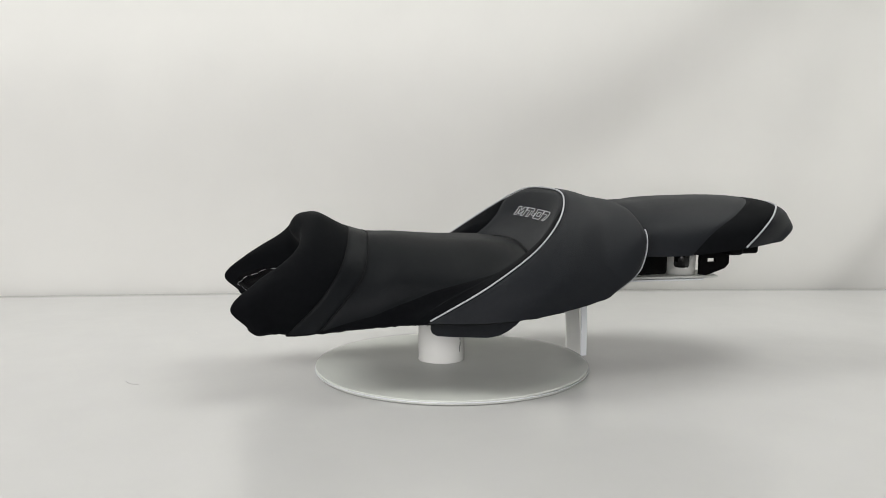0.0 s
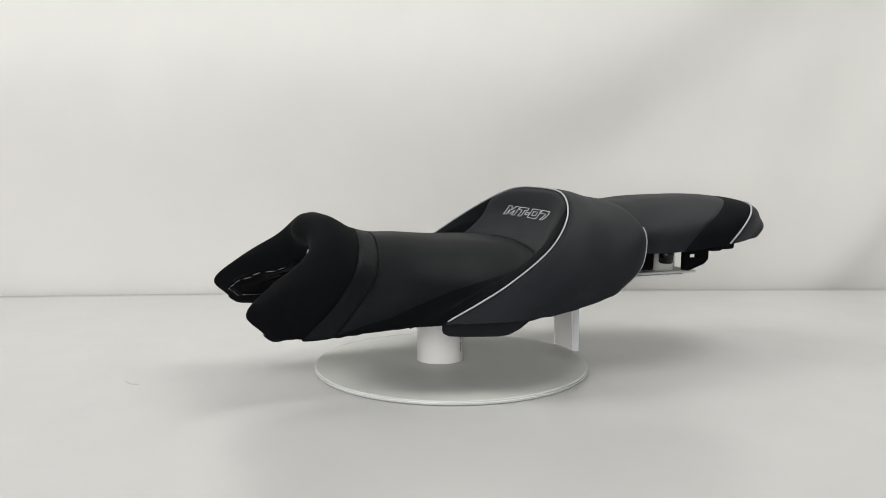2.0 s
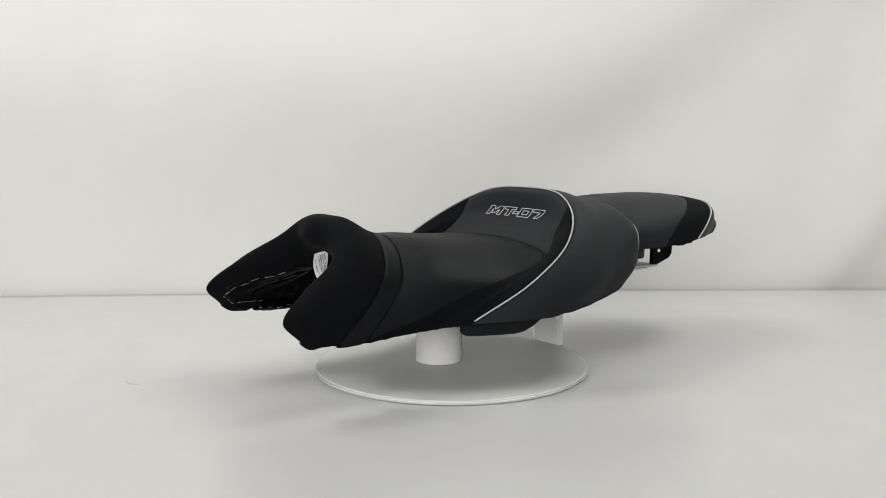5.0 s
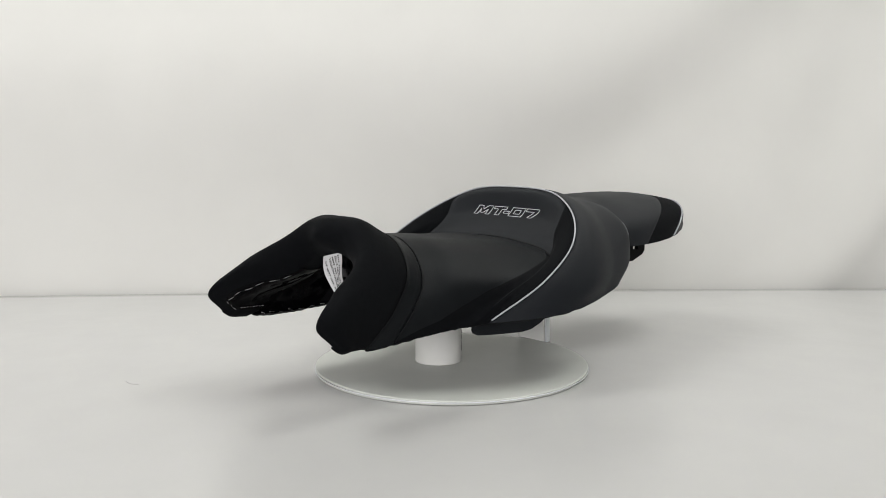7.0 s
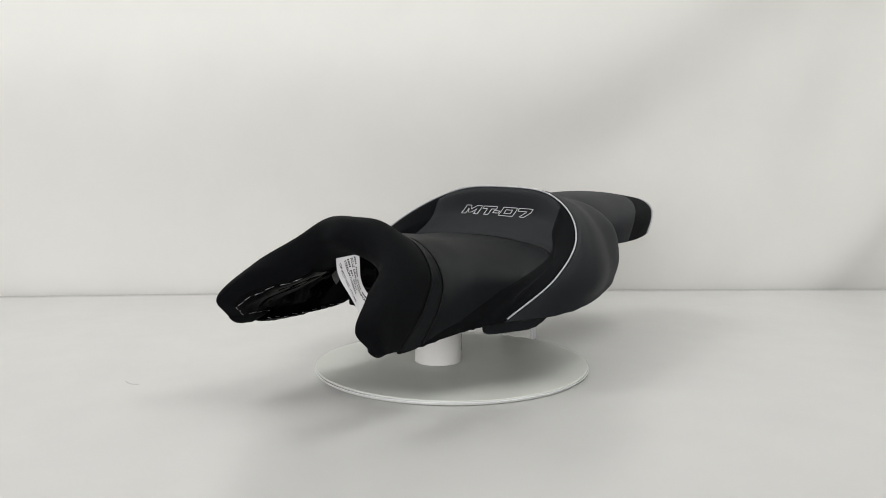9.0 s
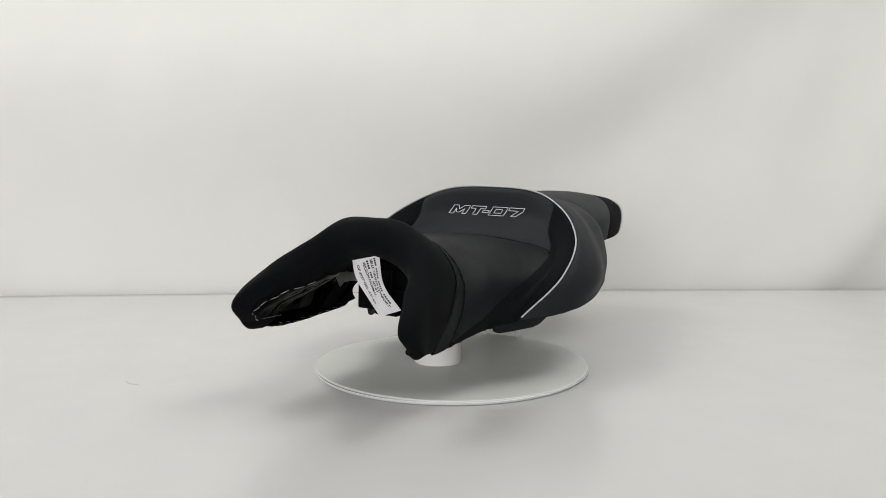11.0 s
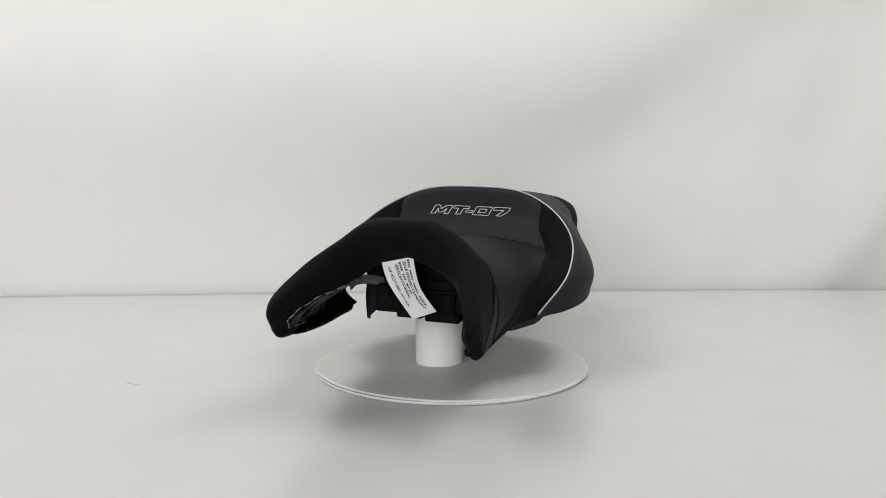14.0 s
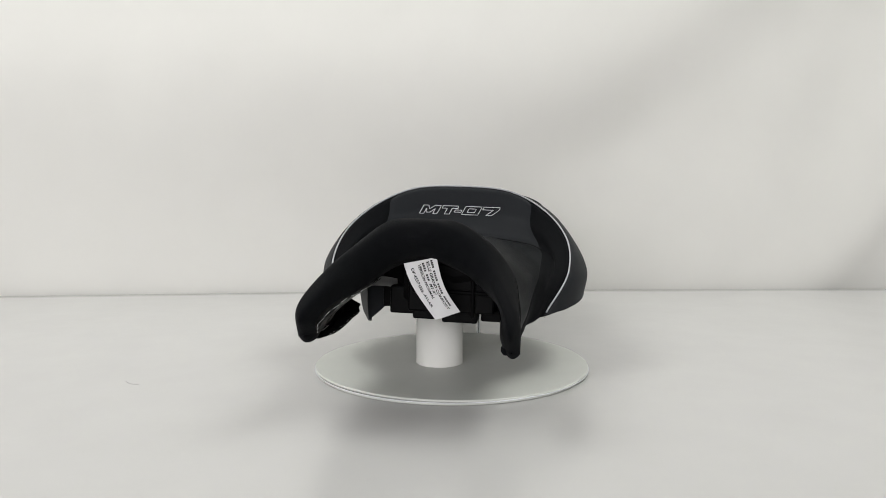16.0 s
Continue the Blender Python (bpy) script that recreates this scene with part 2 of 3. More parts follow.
# ---- the turntable and its stand ----
def turntable():
    root = new("turntable")
    n = 128
    # two boards, the upper a little warped
    for name, z0, z1, r, warp, mat, lab in (("lower_board", TABLE_Z + 0.0002, TABLE_Z + 0.0026, 0.1497, 0.0, M_BOARD, "white round base board"),
                                            ("upper_board", TABLE_Z + 0.0030, 0.0, 0.1500, 0.0007, M_BOARD, "white round top board, slightly warped")):
        verts, faces = [], []
        rings = ((r - 0.0006, z0), (r, z0 + 0.0006), (r, z1 - 0.0006), (r - 0.0006, z1))
        for rr, z in rings:
            for k in range(n):
                a = 2 * math.pi * k / n
                verts.append((rr * math.cos(a), rr * math.sin(a), z + warp * math.sin(2 * a + 0.6)))
        for q in range(3):
            for k in range(n):
                faces.append((q * n + k, q * n + (k + 1) % n, (q + 1) * n + (k + 1) % n, (q + 1) * n + k))
        c0 = len(verts)
        verts += [(0, 0, z0), (0, 0, z1)]
        for k in range(n):
            faces.append((c0, (k + 1) % n, k))
            faces.append((c0 + 1, 3 * n + k, 3 * n + (k + 1) % n))
        me = mesh_from(name, verts, faces, mat, smooth=False)
        me.polygons.foreach_set("use_smooth", [i < 3 * n for i in range(len(faces))])
        attach(name, me, root, lab)
    # clear edge strip
    v, f = tube([(0.1504 * math.cos(a), 0.1504 * math.sin(a), TABLE_Z + 0.0029) for a in [2 * math.pi * k / n for k in range(n)]], 0.0005, 6, True)
    attach("edge_strip", mesh_from("edge_strip", v, f, M_EDGE), root, "thin shiny edge strip")
    # pillar: open plastic pipe
    verts, faces = [], []
    px, py, n = -0.0095, -0.0115, 64
    rr = 0.0258
    prof = ((rr, 0.0003), (rr + 0.0002, 0.001), (rr, 0.002), (rr, 0.0995), (rr - 0.0008, 0.1), (rr - 0.003, 0.1), (rr - 0.0032, 0.0995), (rr - 0.0032, 0.0003))
    for r, z in prof:
        for k in range(n):
            a = 2 * math.pi * k / n
            verts.append((px + r * math.cos(a), py + r * math.sin(a), z))
    for q in range(len(prof) - 1):
        for k in range(n):
            faces.append((q * n + k, q * n + (k + 1) % n, (q + 1) * n + (k + 1) % n, (q + 1) * n + k))
    attach("pillar", mesh_from("pillar", verts, faces, M_PVC), root, "white plastic pipe pillar")
    # split seam of the pipe, with glue marks
    for i in range(7):
        a = 0.84 + random.uniform(-0.05, 0.05)
        z0 = 0.012 + 0.0065 * i
        bm = box_bm(-0.0003, 0.0004, -0.0005, 0.0005, z0, z0 + random.uniform(0.003, 0.008))
        bmesh.ops.transform(bm, matrix=pose(px, py, 0, 0, 0, math.degrees(a)) @ pose(rr, 0, 0), verts=bm.verts)
        attach("pipe_scratch", bm_mesh("pipe_scratch", bm, M_SCUFF), root)
    # bent post that carries the rear shelf
    sect = [(0.1478, -0.0400), (0.1492, -0.0388), (0.1502, -0.030), (0.1508, -0.018), (0.1510, -0.008), (0.1510, 0.0006), (0.1531, 0.0006), (0.1531, -0.018), (0.1524, -0.030), (0.1512, -0.0390), (0.1492, -0.0412)]
    bm = plate_bm(sect, 0.0862)
    bmesh.ops.bisect_plane(bm, geom=bm.verts[:] + bm.edges[:] + bm.faces[:], plane_co=(0, 0, 0.03), plane_no=(0, 0, 1))
    bmesh.ops.bisect_plane(bm, geom=bm.verts[:] + bm.edges[:] + bm.faces[:], plane_co=(0, 0, 0.058), plane_no=(0, 0, 1))
    for v in bm.verts:
        v.co.y -= (0.0075 if v.co.y < -0.009 else 0.0125) * (v.co.z / 0.07) ** 2
    attach("post", bm_mesh("post", bm, M_PVC), root, "bent white plastic post")
    for y0, y1 in ((0.0022, 0.0032), (0.0040, 0.0050)):
        attach("post_rib", bm_mesh("post_rib", box_bm(0.1505, 0.1570, y0, y1, 0.0, 0.0862, 0.0003), M_EDGE), root, "thin upright rib of the post")
    attach("post_web", bm_mesh("post_web", box_bm(0.1520, 0.1545, 0.0032, 0.0040, 0.0, 0.0862), M_SCUFF), root, "dark joint between the ribs")
    attach("shelf", bm_mesh("shelf", box_bm(0.150, 0.319, -0.044, 0.004, 0.0862, 0.0890, 0.0008), M_BOARD), root, "white shelf under the passenger cushion")
    attach("shelf_film", bm_mesh("shelf_film", box_bm(0.170, 0.300, -0.046, 0.006, 0.0838, 0.0859, 0.0008), M_EDGE), root, "curled clear film under the shelf")
    verts, faces = [], []
    n = 40
    for r, z in ((0.0005, 0.0892), (0.0175, 0.0892), (0.0175, 0.1225), (0.0150, 0.1225), (0.0150, 0.094)):
        for k in range(n):
            a = 2 * math.pi * k / n
            verts.append((0.283 + r * math.cos(a), -0.020 + r * math.sin(a), z))
    for q in range(4):
        for k in range(n):
            faces.append((q * n + k, q * n + (k + 1) % n, (q + 1) * n + (k + 1) % n, (q + 1) * n + k))
    me = mesh_from("rear_pillar", verts, faces, M_PVC)
    attach("rear_pillar", me, root, "short white plastic pipe on the shelf")
    tagged(root, "white round display turntable with pipe pillar and rear shelf", "turntable")
    turning(root, pose(0, 0, 0))


turntable()
LEAN = 0.030


# ---- rider seat ----
def rider_seat():
    root = new("rider_seat")
    ribs = [
        [(0.150, 0, 0.120), (0.150, 0.045, 0.118), (0.150, 0.075, 0.114), (0.148, 0.092, 0.108), (0.140, 0.100, 0.098), (0.120, 0.108, 0.086)],
        [(0.174, 0, 0.165), (0.174, 0.046, 0.164), (0.176, 0.080, 0.156), (0.178, 0.101, 0.140), (0.167, 0.113, 0.112), (0.132, 0.126, 0.0875)],
        [(0.180, 0, 0.172), (0.179, 0.050, 0.171), (0.180, 0.085, 0.163), (0.183, 0.107, 0.144), (0.172, 0.118, 0.114), (0.136, 0.131, 0.0885)],
        [(0.145, 0, 0.1845), (0.144, 0.055, 0.1815), (0.140, 0.097, 0.165), (0.132, 0.126, 0.135), (0.112, 0.145, 0.101), (0.085, 0.149, 0.0785)],
        [(0.122, 0, 0.1915), (0.120, 0.062, 0.185), (0.110, 0.105, 0.165), (0.088, 0.134, 0.135), (0.058, 0.153, 0.097), (0.025, 0.147, 0.0700)],
        [(0.1095, 0, 0.192), (0.108, 0.065, 0.184), (0.092, 0.102, 0.164), (0.062, 0.127, 0.137), (0.016, 0.132, 0.105), (-0.047, 0.108, 0.064)],
        [(0.096, 0, 0.160), (0.094, 0.055, 0.156), (0.079, 0.092, 0.147), (0.052, 0.112, 0.130), (0.005, 0.121, 0.102), (-0.050, 0.105, 0.0635)],
        [(0.069, 0, 0.1365), (0.069, 0.045, 0.133), (0.057, 0.098, 0.1235), (0.035, 0.113, 0.114), (-0.010, 0.114, 0.096), (-0.056, 0.103, 0.063)],
        [(0.045, 0, 0.1385), (0.045, 0.045, 0.135), (0.038, 0.088, 0.120), (0.012, 0.107, 0.104), (-0.030, 0.107, 0.084), (-0.066, 0.102, 0.0625)],
        [(-0.022, 0, 0.1418), (-0.022, 0.040, 0.138), (-0.026, 0.075, 0.122), (-0.035, 0.097, 0.100), (-0.050, 0.101, 0.080), (-0.075, 0.099, 0.061)],
        [(-0.060, 0, 0.1455), (-0.060, 0.036, 0.141), (-0.063, 0.068, 0.126), (-0.072, 0.089, 0.104), (-0.085, 0.097, 0.083), (-0.108, 0.098, 0.059)],
        [(-0.095, 0, 0.147), (-0.096, 0.031, 0.144), (-0.098, 0.057, 0.130), (-0.106, 0.077, 0.107), (-0.122, 0.090, 0.087), (-0.150, 0.095, 0.0575)],
        [(-0.115, 0, 0.1525), (-0.116, 0.033, 0.150), (-0.119, 0.059, 0.138), (-0.128, 0.080, 0.116), (-0.146, 0.090, 0.092), (-0.183, 0.093, 0.0585)],
        [(-0.150, 0, 0.168), (-0.151, 0.031, 0.164), (-0.155, 0.056, 0.147), (-0.168, 0.078, 0.121), (-0.190, 0.090, 0.092), (-0.198, 0.092, 0.0620)],
        [(-0.169, 0, 0.165), (-0.166, 0.030, 0.158), (-0.178, 0.053, 0.138), (-0.205, 0.074, 0.116), (-0.225, 0.089, 0.089), (-0.212, 0.091, 0.0640)],
        [(-0.176, 0, 0.152), (-0.169, 0.029, 0.139), (-0.179, 0.047, 0.121), (-0.219, 0.068, 0.107), (-0.237, 0.082, 0.084), (-0.221, 0.084, 0.0675)],
        [(-0.168, 0, 0.139), (-0.161, 0.028, 0.127), (-0.170, 0.046, 0.109), (-0.209, 0.064, 0.098), (-0.229, 0.076, 0.081), (-0.214, 0.079, 0.0680)],
        [(-0.140, 0, 0.128), (-0.138, 0.028, 0.120), (-0.144, 0.048, 0.106), (-0.158, 0.067, 0.090), (-0.180, 0.076, 0.077), (-0.180, 0.081, 0.0665)],
    ]
    skin = Skin(ribs, LEAN, True)
    skin.sign = 1
    g = skin.grid(np.linspace(4.0, 4.2, 3), constant(-0.1), constant(0.1), 3)
    skin.sign = 1 if normals(g)[1, 1][2] > 0 else -1
    one, minus = constant(1.0), constant(-1.0)

    def split(u):
        """Where the charcoal middle meets the black sides."""
        return float(np.interp(u, [5, 5.5, 6, 7, 7.25, 7.6, 8, 8.5, 9, 9.5, 10, 11], [0.300, 0.330, 0.360, 0.40, 0.455, 0.495, 0.525, 0.585, 0.665, 0.775, 0.90, 1.0]))

    left, right = (lambda u: -split(u)), split
    panel("bolster", skin, 1, 5, minus, one, 72, 121, M_GREY, root, "charcoal padded rear bolster", (0, 0.0012, 0, 0), 0.003)
    panel("rear_cover", skin, 0, 1, minus, one, 8, 61, M_BLACK, root)
    panel("backrest_pad", skin, 5, 7, left, right, 44, 71, M_GREY, root, "charcoal backrest panel with stitched lettering", (0.0012, 0.003, 0.0012, 0.0012), 0.005)
    panel("seat_panel", skin, 7, 11, left, right, 72, 91, M_SEAT, root, "smooth charcoal seat panel", (0.002, 0.001, 0.0005, 0.0005), 0.005)
    panel("upper_side_panel", skin, 5, 7, right, one, 44, 51, M_BLACK, root, "black side panel", (0.0012, 0.0003, 0.0012, 0), 0.003)
    panel("upper_side_panel", skin, 5, 7, minus, left, 44, 51, M_BLACK, root, "black side panel", (0.0012, 0.0003, 0, 0.0012), 0.003)
    panel("side_panel", skin, 7, 11, right, one, 72, 41, M_BLACK, root, "black side panel", (0.0003, 0.001, 0.0005, 0), 0.003)
    panel("side_panel", skin, 7, 11, minus, left, 72, 41, M_BLACK, root, "black side panel", (0.0003, 0.001, 0, 0.0005), 0.003)
    panel("nose_band", skin, 11, 12, minus, one, 24, 121, M_SEAT, root, "charcoal band around the nose", (0.0010, 0.0007, 0, 0), 0.0025)
    panel("nose_cover", skin, 12, 17, minus, one, 90, 141, M_BLACK, root, "black horseshoe nose cover", (0.0009, 0, 0, 0), 0.003, wrinkle=0.0012)
    # dark foam shell just below the cover, added to block light leaking through seams
    us = np.linspace(0.5, 15.5, 110)
    g = skin.grid(us, constant(-0.985), constant(0.985), 61)
    g = g - normals(g) * skin.sign * 0.0035
    f = [(i * 61 + j, i * 61 + j + 1, (i + 1) * 61 + j + 1, (i + 1) * 61 + j) for i in range(109) for j in range(60)]
    attach("foam_core", mesh_from("foam_core", g.reshape(-1, 3), f, M_DARKTHREAD), root, "black inner foam shell added under the cover to stop light through the seams")
    # hem turned in under the lower edge
    for side in (-1, 1):
        us = np.linspace(1, 12.1, 130)
        rows = []
        for u in us:
            p = skin.at(u, side)
            ragged = 0.0012 * noise.noise(Vector((u * 5.0, side, 0))) - 0.0006
            wide = side * (1.0 if side < 0 else float(np.interp(u, [10.0, 11.6, 12.1], [1.0, 0.25, 0.1])))
            rows.append([p, p + np.array([0, -wide * 0.003, -0.0012 + ragged]), p + np.array([0, -wide * 0.010, -0.0008 + ragged]), p + np.array([0, -wide * 0.021, 0.003])])
        v = np.array(rows).reshape(-1, 3)
        f = [(i * 4 + j, i * 4 + j + 1, i * 4 + j + 5, i * 4 + j + 4) for i in range(129) for j in range(3)]
        attach("hem", mesh_from("hem", v, f, M_BLACK), root, "black hem turned under the edge")
        # rounded underside of each arm of the nose, gathered into small puckers
        us = np.linspace(11.9, 15.0, 70)
        rows = []
        for u in us:
            p = skin.at(u, side)
            q = skin.at(float(np.interp(u, [12, 14, 15], [17, 16, 15])), side)
            gap = np.linalg.norm(p - q)
            for t in np.linspace(0, 1, 11):
                lump = 0.02 * noise.noise(Vector((u * 2.4, t * 1.5, side * 2.0)))
                m = p + (q - p) * t
                swell = math.sin(math.pi * t) * min(1.0, 0.1 + (u - 11.9) / 0.9)
                rows.append(m + np.array([-0.0015 * swell, -side * 0.0015 * t * swell, -(0.42 + lump) * gap * swell]))
        f = [(i * 11 + j, i * 11 + j + 1, i * 11 + j + 12, i * 11 + j + 11) for i in range(69) for j in range(10)]
        attach("arm_underside", mesh_from("arm_underside", rows, f, M_BLACK), root, "puckered black cover under the arm")
        if side > 0:
            # gathered lumps of cover along the inner edge
            g = np.array(rows).reshape(70, 11, 3)
            line = g[18:48, 9]
            swell = [0.0014 + 0.0018 * abs(math.sin(0.40 * i)) + 0.0008 * noise.noise(Vector((i * 0.3, 0, 0))) for i in range(len(line))]
            v, f = tube(line, swell, 10)
            attach("gathered_roll", mesh_from("gathered_roll", v, f, M_BLACK), root, "gathered black edge of the cover")
    # creased film stapled to the inside of one flank
    us = np.linspace(9.9, 12.6, 70)
    g = skin.grid(us, constant(-0.995), constant(-0.62), 30)
    crease = np.array([[abs(noise.noise(Vector((p[0] * 14, p[1] * 30, p[2] * 38)))) + 0.35 * noise.noise(Vector(p) * 80) for p in row] for row in g])
    g = g - normals(g) * skin.sign * (0.0052 + 0.0034 * crease[:, :, None])
    f = [(i * 30 + j, i * 30 + j + 1, i * 30 + j + 31, i * 30 + j + 30) for i in range(69) for j in range(29)]
    attach("arm_film", mesh_from("arm_film", g.reshape(-1, 3), f, M_LINING), root, "creased shiny black film inside the flank")
    # silver piping: round the backrest, and along the rear edge
    ns = 140
    pts = [skin.at(5.0, v) for v in np.linspace(-0.985, 0.985, ns)]
    c = np.array([0.05, 0, 0.11])
    pts = [p + 0.0004 * (p - c) / np.linalg.norm(p - c) for p in pts]
    v, f = tube(pts, 0.0009, 10)
    attach("piping", mesh_from("piping", v, f, M_PIPE), root, "silver piping round the backrest")
    for side in (-1, 1):
        pts = [skin.at(2.10, side * x) + np.array([0.0010, side * 0.0007, 0]) for x in np.linspace(0.55, 0.97, 50)]
        v, f = tube(pts, 0.0008, 8)
        attach("rear_piping", mesh_from("rear_piping", v, f, M_PIPE), root, "silver piping along the rear edge")
    # dark seams
    for u, r in ((7.0, 0.0006), (11.0, 0.0006), (12.0, 0.0004)):
        lim = split(7) + 0.02 if u == 7 else 0.99
        g = [skin.at(u, x) for x in np.linspace(-lim, lim, 90)]
        v, f = tube([p + np.array([0, 0, -0.0004]) for p in g], r, 6)
        attach("seam", mesh_from("seam", v, f, M_DARKTHREAD), root)

    # stitched lettering on the backrest
    us = np.linspace(5.1, 6.9, 90)
    g = skin.grid(us, constant(-0.4), constant(0.4), 160)
    n = normals(g) * skin.sign

    def on_pad(b, z):
        k = np.argmin((g[:, :, 1] - b) ** 2 + (g[:, :, 2] - z) ** 2)
        i, j = divmod(int(k), 160)
        p = g[i, j].copy()
        p += np.array([0, b - p[1], z - p[2]])
        return p + n[i, j] * 0.0004

    glyphs = (
        ("letter_m", 0.000, [(0, 0), (0, 1), (0.42, 1), (0.62, 0.55), (0.95, 1), (1.45, 1), (1.45, 0), (1.10, 0), (1.10, 0.60), (0.78, 0.15), (0.55, 0.15), (0.36, 0.62), (0.36, 0)]),
        ("letter_t", 1.62, [(0, 1), (1.30, 1), (1.30, 0.70), (0.85, 0.70), (0.85, 0), (0.45, 0), (0.45, 0.70), (0, 0.70)]),
        ("hyphen", 2.80, [(0, 0.26), (0.55, 0.26), (0.55, 0.52), (0, 0.52)]),
        ("figure_outer", 3.50, [(0, 0), (1.35, 0), (1.35, 1), (0, 1)]),
        ("figure_inner", 3.50, [(0.36, 0.28), (0.98, 0.28), (0.98, 0.72), (0.36, 0.72)]),
        ("figure", 5.02, [(0, 1), (1.35, 1), (1.35, 0.62), (0.95, 0), (0.50, 0), (0.92, 0.66), (0, 0.66)]),
    )
    cell_w, cell_h, x0, z0 = 0.01475, 0.0100, -0.0500, 0.1580
    for name, gx, line in glyphs:
        pts = []
        for k in range(len(line)):
            (xa, ya), (xb, yb) = line[k], line[(k + 1) % len(line)]
            for s in np.linspace(0, 1, 9)[:-1]:
                x, y = xa + (xb - xa) * s, ya + (yb - ya) * s
                pts.append(on_pad(x0 + (gx + x + 0.32 * y) * cell_w, z0 + y * cell_h))
        v, f = tube(pts, 0.00048, 6, True)
        attach(name, mesh_from(name, v, f, M_THREAD), root, "stitched silver outline lettering")

    # lower flap on each side
    for side in (-1, 1):
        outline = [(-0.042, 0.070), (-0.042, 0.054), (-0.0405, 0.0505), (-0.036, 0.048), (-0.02, 0.0475), (0.012, 0.0478), (0.022, 0.0500), (0.031, 0.0555), (0.038, 0.0620), (0.046, 0.072), (0.046, 0.082), (-0.042, 0.082)]
        bm = plate_bm(outline, 0.004, 0.0008)
        bmesh.ops.transform(bm, matrix=Matrix(((1, 0, 0, 0), (0, 0, 1, 0), (0, 1, 0, 0), (0, 0, 0, 1))), verts=bm.verts)
        for v in bm.verts:
            x = v.co.x
            base = 0.076 + 0.36 * (x + 0.042)
            v.co.y = side * (base + v.co.y - 0.10 * max(0, 0.068 - v.co.z))
            v.co.z += LEAN * 0.08 - 0.003
        attach("side_flap", bm_mesh("side_flap", bm, M_GREY), root, "charcoal flap below the bolster")

    tongue = plate_bm([(-0.0797, 0.110), (-0.0797, 0.0824), (-0.0788, 0.0561), (-0.0762, 0.0519), (-0.0735, 0.0532), (-0.0699, 0.0566), (-0.0640, 0.0620), (-0.0602, 0.0663), (-0.0573, 0.0745), (-0.0573, 0.110)], 0.003, 0.0006)
    bmesh.ops.transform(tongue, matrix=Matrix(((0, 0, 1, -0.042), (1, 0, 0, 0), (0, 1, 0, 0), (0, 0, 0, 1))), verts=tongue.verts)
    attach("flap_return", bm_mesh("flap_return", tongue, M_GREY), root, "charcoal return of the flap")
    # moulded base under the cushion
    bm = bmesh.new()
    prof = [(-0.128, 0.024, 0.052, 0.112), (-0.118, 0.026, 0.068, 0.080), (-0.095, 0.030, 0.076, 0.073), (-0.045, 0.038, 0.084, 0.071), (0.0, 0.070, 0.088, 0.073), (0.05, 0.100, 0.100, 0.078), (0.12, 0.095, 0.095, 0.094), (0.15, 0.080, 0.080, 0.10)]
    rows = []
    for a, bl, br, z in prof:
        rows.append([bm.verts.new((a, (br if s > 0 else bl) * s, z + 0.010 * abs(s) ** 3 + (0.004 if abs(s) < 0.3 else 0))) for s in np.linspace(-1, 1, 15)])
    for r0, r1 in zip(rows, rows[1:]):
        for i in range(14):
            bm.faces.new((r0[i], r0[i + 1], r1[i + 1], r1[i]))
    attach("base_pan", bm_mesh("base_pan", bm, M_MATT, True), root, "black moulded base pan")
    for a0, a1, b0, b1, z0, z1 in ((-0.126, -0.112, -0.020, 0.062, 0.078, 0.124), (-0.122, -0.100, -0.016, 0.010, 0.070, 0.090), (-0.120, -0.098, 0.012, 0.046, 0.0675, 0.082), (-0.104, -0.080, 0.048, 0.074, 0.0670, 0.079), (-0.118, -0.100, -0.039, -0.015, 0.0735, 0.100),
                                   (-0.131, -0.126, 0.006, 0.010, 0.074, 0.118), (-0.131, -0.126, 0.040, 0.044, 0.074, 0.112), (-0.130, -0.124, -0.016, 0.060, 0.096, 0.100),
                                   (-0.030, 0.0, -0.079, -0.028, 0.066, 0.115), (0.0, 0.030, -0.088, -0.030, 0.066, 0.112), (-0.046, -0.030, -0.062, -0.026, 0.066, 0.112)):
        attach("base_rib", bm_mesh("base_rib", box_bm(a0, a1, b0, b1, z0, z1, 0.0018), M_MATT), root)
    for a, b, z in ((0.062, 0.03, 0.0575), (0.131, 0.03, 0.074)):
        bm = bmesh.new()
        bmesh.ops.create_cone(bm, cap_ends=True, segments=12, radius1=0.0028, radius2=0.0036, depth=0.03)
        bmesh.ops.translate(bm, verts=bm.verts, vec=(a, b, z + 0.015))
        attach("base_peg", bm_mesh("base_peg", bm, M_SCUFF, True), root, "grey fixing peg under the base")
    # lip of the base; the table's reflection is painted in its colour
    bm = bmesh.new()
    rows = []
    for k in np.linspace(0, 1, 24):
        b = -0.0715 + 0.0375 * k
        z = float(np.interp(b, [-0.078, -0.0747, -0.0717, -0.0667, -0.0593, -0.044, -0.034], [0.0790, 0.0842, 0.0885, 0.0945, 0.0968, 0.0968, 0.0955]))
        rows.append([bm.verts.new((-0.103 - 0.007 * t, b, z + 0.0065 * t + 0.004 * t * t)) for t in (0, 0.35, 0.7, 1)])
    for r0, r1 in zip(rows, rows[1:]):
        for i in range(3):
            bm.faces.new((r0[i], r0[i + 1], r1[i + 1], r1[i]))
    bmesh.ops.solidify(bm, geom=bm.faces[:], thickness=0.0015)
    attach("base_lip", bm_mesh("base_lip", bm, M_LIP_REFLECTION), root, "glossy lip of the base, reflection of the table painted in as grey")
